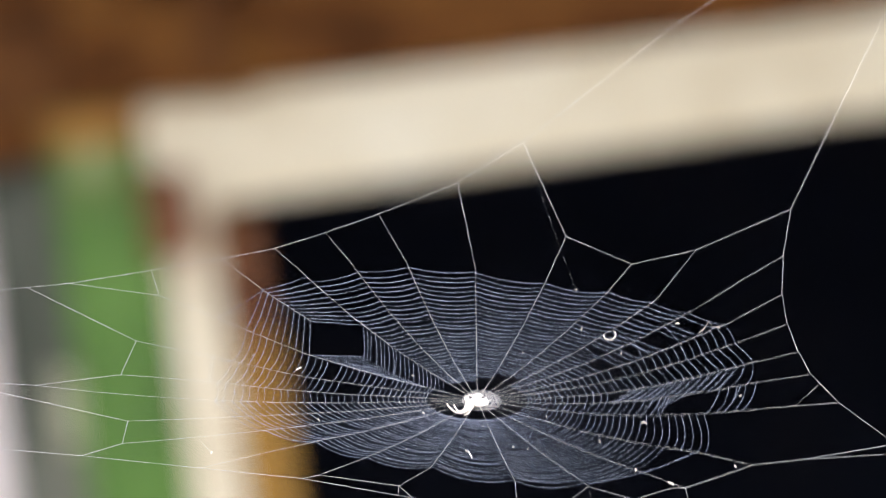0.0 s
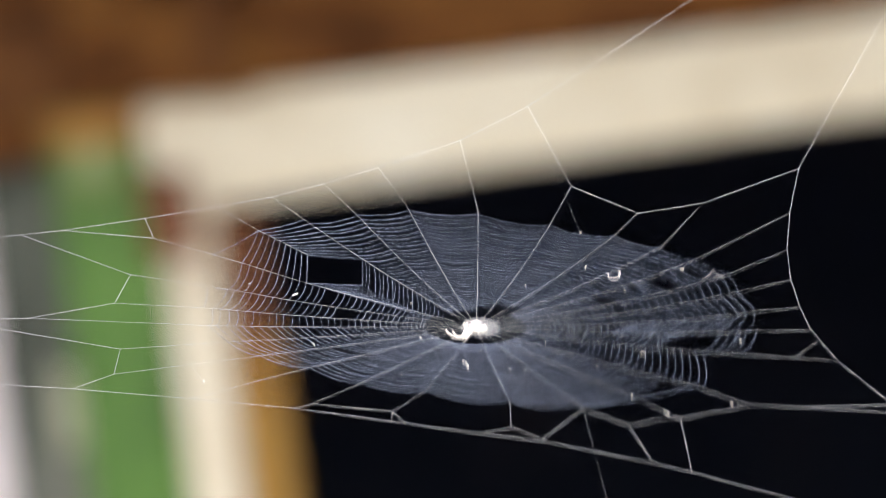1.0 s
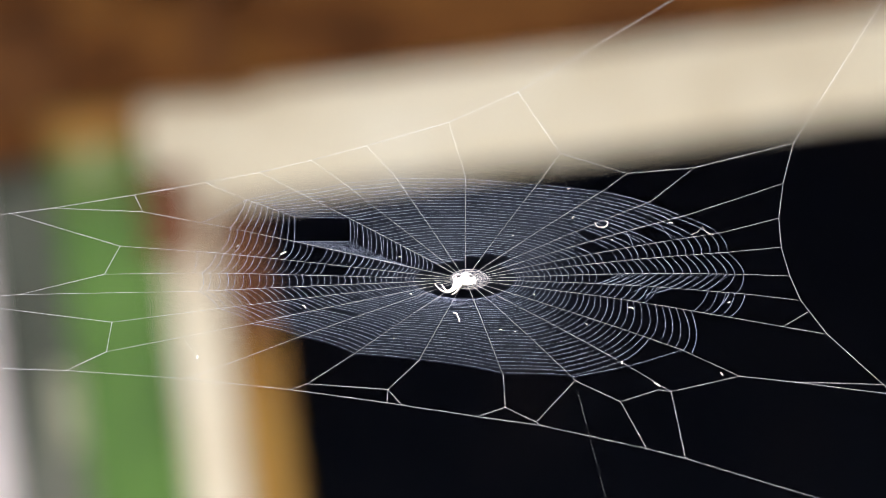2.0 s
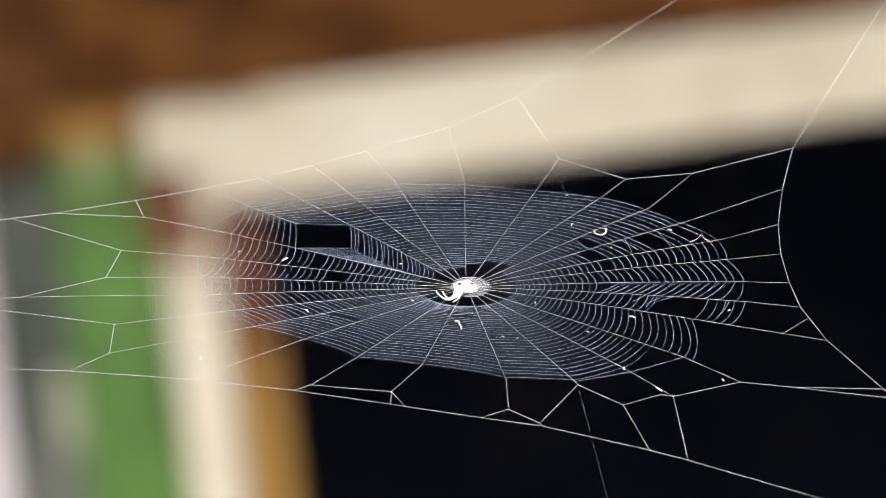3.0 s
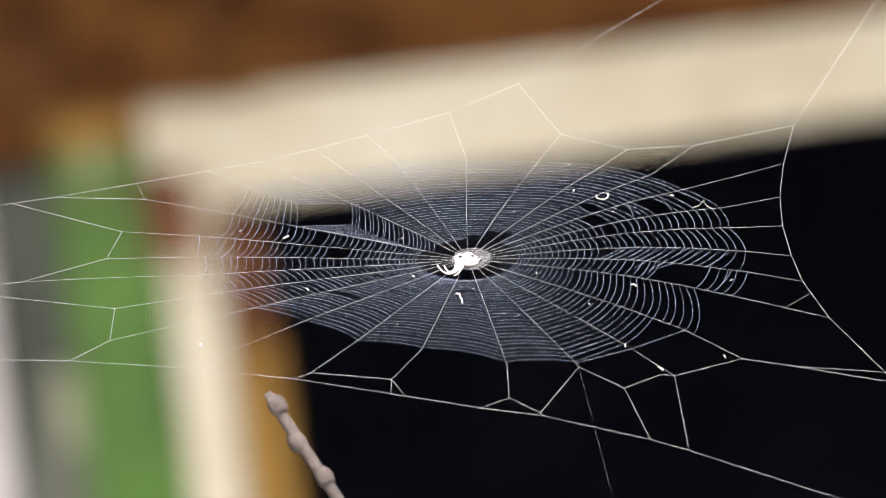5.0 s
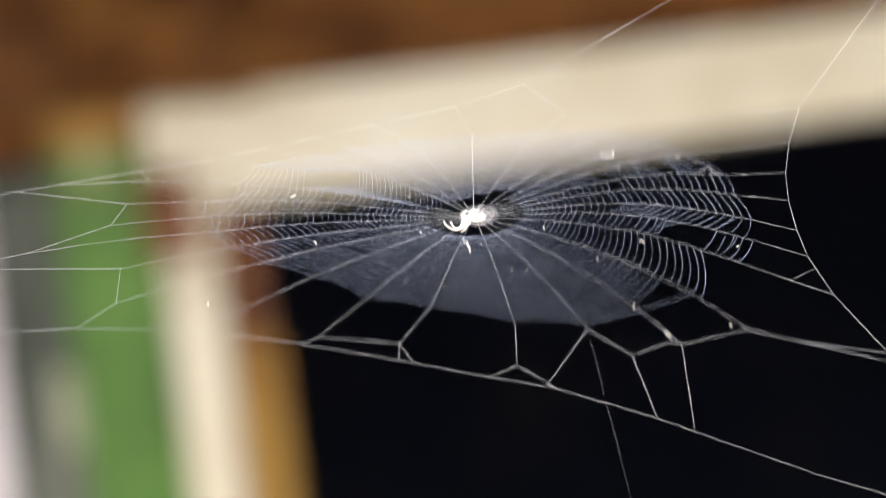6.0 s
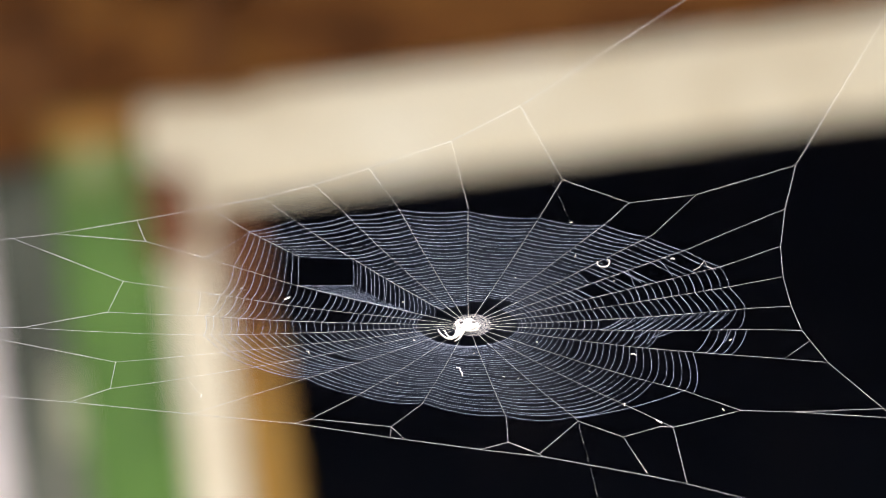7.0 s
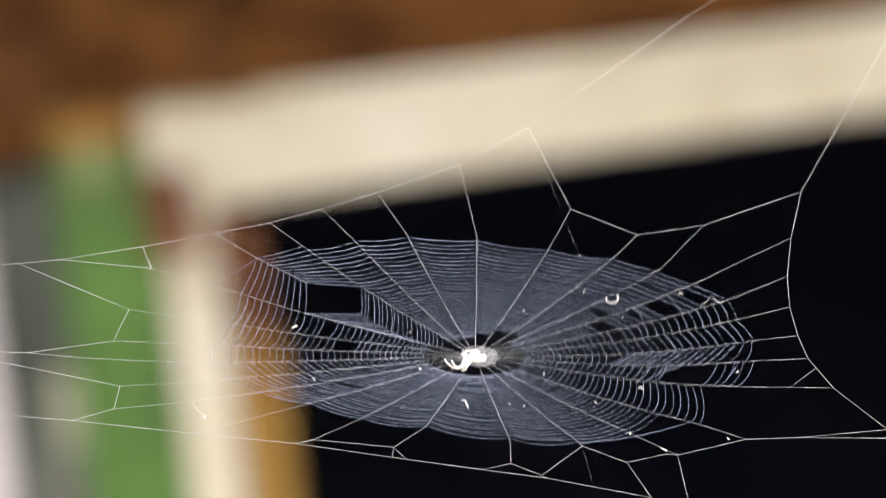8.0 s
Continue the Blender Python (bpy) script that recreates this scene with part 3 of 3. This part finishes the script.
# the spacing of the turns wanders as the spider laid them
wander, w = [], 0.0
for _ in range((TURNS + 2) * len(ends)):
    w = 0.88 * w + rng.gauss(0, 0.0006)
    wander.append(w)
for i in range(1, len(ends) - 1):
    for k in range(TURNS + 1):
        turn = k * len(ends) + i
        sa = max(0.0, turn / len(ends) / (TURNS + 1) + wander[turn]) ** 1.14
        sb = max(0.0, (turn + 1) / len(ends) / (TURNS + 1) + wander[turn + 1]) ** 1.14
        if any(lo < (sa + sb) / 2 < hi for lo, hi in TORN.get(i, ())):
            continue
        lean = 0.085 * min(1, max(0, (1.03 - sa) / 0.12)) if i == 11 and sa > 0.48 else 0
        cut_a, cut_b = CUT.get(i, (1, 1))
        a, b = along(i, sa * cut_a + rng.gauss(0, 0.0022)), along(i + 1, (sb - lean) * cut_b + rng.gauss(0, 0.0022))
        spiral_thread(a, b, np.linalg.norm(b - a) * rng.uniform(0.065, 0.11), 0.047 * rng.uniform(0.75, 1.2) * (0.88 if 13 <= i <= 18 else 1))
        if lean > 0.08:
            spiral_thread(along(i, sa + 0.016), along(i + 1, sb + 0.016 - lean - 0.012), 0.3, 0.026)

# one outermost turn runs wide of the rest
spiral_thread(along(14, 1.0), along(15, 1.0), 0.6, 0.05)
spiral_thread(along(15, 1.0), along(16, 1.0), 0.5, 0.05)

# round the large hole: turns that still hang between the cut radial and its neighbours
for k in range(10):
    g = k / 9
    spiral_thread(on(26, 1 - 0.276 * g), on(0, 1 - 0.225 * g), 0.6 * (1 - g) + 0.1, 0.045)
for k in range(11):
    g = k / 10
    spiral_thread(on(0, 1 - 0.225 * g), on(1, 1 - 0.336 * g), 0.8 * (1 - g) + 0.1, 0.045)


def fold(f):
    """Upper edge of the folded sheet beside the hole, above the point f of radial 26."""
    return between(on(26, f * 1.05), on(1, f / 0.704), max(0.0, 0.35 * (f - 0.2) / 0.263))


for k in range(20):
    f = 0.664 - 0.0245 * k + rng.uniform(-0.004, 0.004)
    spiral_thread(on(1, f), fold(f * 0.704 + rng.uniform(-0.006, 0.006)), rng.uniform(0.1, 0.7), 0.045 * rng.uniform(0.8, 1.15))
# torn turns that have folded along radial 26 into a sheet
for k in range(30):
    h = k / 29
    spiral_thread(on(26, 0.724 - 0.315 * h), fold(0.463 - 0.25 * h), rng.uniform(0.05, 0.4), 0.040 if k == 0 else rng.uniform(0.012, 0.024))
# the widest turn runs out beyond the others on the far side of the hole
spiral_thread(on(0, 1.0), on(26, 1.12), 0.9, 0.045)
spiral_thread(on(25, 1.08), on(24, 1.03), 0.5, 0.045)
spiral_thread(on(25, 1.0), on(25, 1.08) + (3.0, -1.5), 0.3, 0.04)
# broken ends that hang in the torn gaps of the far side
for s, s2, share in ((0.60, 0.57, 0.5), (0.635, 0.64, 0.75), (0.67, 0.63, 0.55), (0.71, 0.66, 0.35)):
    spiral_thread(along(12, s), between(along(12, s2), along(13, s2), share), 0.2, 0.05)
spiral_thread(along(12, 0.925), between(along(12, 0.93), along(13, 0.93), 0.55), 0.3, 0.05)
for i, s, j, s2, share in ((8, 0.69, 9, 0.62, 0.9), (8, 0.67, 9, 0.66, 0.8), (8, 0.85, 9, 0.79, 0.9), (7, 0.54, 8, 0.50, 0.9)):
    spiral_thread(along(i, s), between(along(i, s2), along(j, s2), share), 0.2, 0.05)
# a short broken thread that hangs from an outer radial
thread("frame_thread", (-105.0, -36.2), (-100.4, -47.0), 0.04, SILK)

# the woven hub
bm = bmesh.new()
for k in range(22):
    r = 1.2 + 0.29 * k
    ring = [np.array((HUB[0] + 1.4 + (r + rng.uniform(-0.5, 0.5)) * math.cos(a * math.tau / 26), HUB[1] + 0.9 * (r + rng.uniform(-0.5, 0.5)) * math.sin(a * math.tau / 26))) for a in range(26)]
    tube(bm, [up(p) / 1000 for p in ring + ring[:1]], 0.00004, 4, False)
hub_mesh = part("hub_mesh", bm, SILK_HUB, spider_web, smooth=True)
keyed(hub_mesh, [HUB + (6, 0), HUB + (-6, 0), HUB + (0, 6), HUB + (0, -6)])


def ride(ob, uv, reach=8.0, loose=0.0):
    """A thing stuck in the web: it goes where the web goes, and further where it hangs loose."""
    uv = np.asarray(uv, float)
    pts = np.array([uv + (reach, 0), uv - (reach, 0), uv + (0, reach), uv - (0, reach)])
    pts = np.hstack([pts, np.zeros((4, 1))])
    moving.append((ob, rigid_rows((pts - up(uv)) / 1000, swung(pts) * (1, 1, 1 + loose), WEB)))


# ---- the spider ----
def ellipsoid(bm, c, r, turn=0.0, seg=16):
    m = Matrix.Translation(Vector(c)) @ pose(0, 0, 0, 0, 0, turn) @ Matrix.Diagonal((*r, 1))
    bmesh.ops.create_uvsphere(bm, u_segments=seg, v_segments=seg // 2 + 2, radius=1, matrix=m)
    return bm


spider = tagged(new("spider"), "small silvery white spider crouched on the hub", "spider")
bm = ellipsoid(bmesh.new(), (1.5 * MM, -0.9 * MM, 1.2 * MM), (3.9 * MM, 3.7 * MM, 1.3 * MM), 10, 24)
for v in bm.verts:
    lobe = 1 + 0.10 * math.cos(4 * math.atan2(v.co.y + 0.0009, v.co.x - 0.0015) + 0.6)
    v.co.x, v.co.y = 0.0015 + (v.co.x - 0.0015) * lobe, -0.0009 + (v.co.y + 0.0009) * lobe
part("abdomen", bm, SPIDER_PALE, spider, smooth=True)
part("head", ellipsoid(bmesh.new(), (-1.6 * MM, -5.0 * MM, 1.2 * MM), (1.9 * MM, 1.8 * MM, 1.0 * MM), 30), SPIDER_LEG, spider, smooth=True)
# dark spots set on the body in place of dark gaps between the legs
for x, y, z in ((-0.7, -0.5, 2.1), (3.5, -0.5, 2.1)):
    part("gap_mark", ellipsoid(bmesh.new(), (x * MM, y * MM, z * MM), (1.0 * MM, 0.75 * MM, 0.4 * MM), 10, 10), SPIDER_DARK, spider, "dark spot standing in for a gap between the legs", True)
FRONT_LEGS = [
    [(-1.9, -5.4, 1.2), (-4.2, -9.2, 1.4), (-6.9, -7.9, 0.9), (-9.2, -4.0, 0.4), (-9.7, -2.0, 0.2)],
    [(-1.5, -5.8, 1.2), (-3.4, -9.0, 1.6), (-5.4, -7.8, 0.9), (-6.8, -4.4, 0.4), (-7.2, -2.6, 0.2)],
    [(-2.2, -5.0, 1.2), (-3.2, -6.8, 1.7), (-4.2, -7.4, 1.0), (-5.4, -6.6, 0.3)],
    [(-1.0, -5.8, 1.2), (-1.2, -7.8, 1.6), (-2.2, -9.0, 0.9), (-3.6, -9.4, 0.3)],
]
BACK_LEGS = [
    [(-2.4, -3.8, 1.2), (-3.0, -1.5, 1.9), (-3.2, 0.8, 1.2), (-2.4, 2.8, 0.3)],
    [(-2.0, -3.6, 1.2), (-2.2, -0.4, 1.9), (-1.8, 2.0, 1.4), (-0.6, 3.6, 0.3)],
    [(-0.2, -4.0, 1.2), (2.2, -5.2, 1.7), (4.2, -4.2, 1.2), (5.6, -2.2, 0.3)],
    [(0.4, -4.4, 1.2), (3.4, -4.6, 1.5), (5.4, -2.4, 1.2), (6.4, 0.4, 0.3)],
]
for leg in FRONT_LEGS + BACK_LEGS:
    bm = bmesh.new()
    pts = [Vector(p) * MM for p in leg]
    fine = []
    for q in range(len(pts) - 1):
        p0, p1, p2, p3 = pts[max(q - 1, 0)], pts[q], pts[q + 1], pts[min(q + 2, len(pts) - 1)]
        for s in (0, 0.25, 0.5, 0.75):
            fine.append(0.5 * (2 * p1 + (p2 - p0) * s + (2 * p0 - 5 * p1 + 4 * p2 - p3) * s * s + (3 * p1 - p0 - 3 * p2 + p3) * s ** 3))
    fine.append(pts[-1])
    tube(bm, fine, [(0.46 - 0.26 * q / len(fine)) * (0.6 if leg in BACK_LEGS else 1) * MM for q in range(len(fine))], 7)
    part("leg", bm, SPIDER_LEG, spider, smooth=True)
ride(spider, HUB + (-1.6, -0.6), 6)


# ---- scraps and tufts caught in the web ----
def scrap(uv, path, r, label, category, name, loose=0.0):
    bm = bmesh.new()
    tube(bm, [Vector((x * MM, y * MM, 0.3 * MM)) for x, y in path], [r * MM * rng.uniform(0.75, 1.15) for _ in path], 6)
    ob = tagged(part(name, bm, SILK_TUFT, smooth=True), label, category, "scraps in the web")
    ride(ob, uv, 8.0, loose)


scrap((51.7, 34.0), [(-2.4, 1.0), (-2.1, -1.0), (-0.9, -1.9), (0.8, -2.0), (2.0, -0.8), (2.2, 1.8), (1.4, 2.2)], 0.21, "pale curled plant scrap caught in the web", "plant scrap", "plant_scrap")
scrap((-3.5, -26.5), [(-1.3, 2.4), (0.1, 2.2), (0.3, 0.2), (0.9, -1.0), (1.0, -2.8)], 0.26, "pale crooked plant scrap hanging in the web", "plant scrap", "plant_scrap", 0.17)
scrap((89.2, 29.6), [(-4, -1.6), (-1.5, 0.2), (0.4, 4.0), (1.6, 0.4), (4.6, -1.2)], 0.075, "white silk tuft pulled into a point", "silk tuft", "silk_tuft")
for u, v, s in ((77.7, 35.9, 0.75), (-68.2, 17.1, 1.0), (41, 38.8, 0.6), (-60.3, -17.1, 0.65), (-20.5, -9.9, 0.7), (25.8, -11.7, 0.6), (61.9, -20.4, 0.8), (98.3, -15.1, 0.7),
                (55.6, 23.4, 0.55), (18, 27.0, 0.5), (39.4, 58.7, 0.45), (70.6, -65.5, 0.9), (-85.8, 22.2, 0.45), (57.9, -52.6, 0.8), (-24.5, 13.6, 0.5), (94.5, -58.9, 0.8), (-100.1, -47.6, 0.7), (2.0, -18.5, 0.4), (13.0, -33.0, 0.45), (18.5, -34.0, 0.4), (-27.0, -37.0, 0.45), (45.0, -30.0, 0.4)):
    n = rng.randint(2, 3)
    a = rng.uniform(0, math.tau)
    path = [((q - n / 2) * 0.8 * s * math.cos(a) + rng.uniform(-0.4, 0.4) * s, (q - n / 2) * 0.8 * s * math.sin(a) + rng.uniform(-0.9, 0.9) * s) for q in range(n + 1)]
    scrap((u, v), path, 0.30 * s, "small white silk tuft stuck to the web", "silk tuft", "silk_tuft")


# ---- a cane that is pushed up beside the web for a moment ----
BARK = worn("pale_bark", (0.08, 0.065, 0.062), (0.13, 0.108, 0.104), (0.20, 0.17, 0.165), 40.0, (1, 1, 1), 0.8, 0.5, 300.0)
cane = tagged(new("cane"), "pale knotty wooden cane standing in the yard", "cane")
CANE_LONG = 2.057
CANE_TURN = pose(0, 0, 0, 0, -26.2, 0)
bm = bmesh.new()
tube(bm, [(0.002 * math.sin(9 * k), 0.002 * math.cos(7 * k), CANE_LONG * k / 40) for k in range(39)] + [(0, 0, CANE_LONG - 0.006), (0, 0, CANE_LONG)], [(3.0 - 0.02 * k) * MM for k in range(40)] + [1.6 * MM], 10)
part("stem", bm, BARK, cane, smooth=True)
for k, z in enumerate((0.006, 0.021, 0.037, 0.052, 0.070)):
    part("knot", ellipsoid(bmesh.new(), (0.0006 * (-1) ** k, 0, CANE_LONG - z), (3.5 * MM, 3.3 * MM, 4.6 * MM), 20 * k, 12), BARK, cane, smooth=True)
CANE_TIP = Vector((-0.0582, 3.66, 1.8838))
cane_axis = CANE_TURN.to_3x3() @ Vector((0, 0, 1))
cane_foot = CANE_TIP - cane_axis * CANE_LONG
CANE_LIFT = [(0, -0.042), (4.5, -0.042), (4.6, -0.024), (4.7, 0.0), (4.8, 0.014), (5.1, 0.026), (5.4, 0.022), (5.6, 0.0), (5.75, -0.04), (5.8, -0.042), (8, -0.042)]


def motions():
    for ob, rows in moving:
        walk(ob, rows)
    walk(cane, [(t, Matrix.Translation(cane_foot + cane_axis * lift) @ CANE_TURN) for t, lift in CANE_LIFT])


motions()
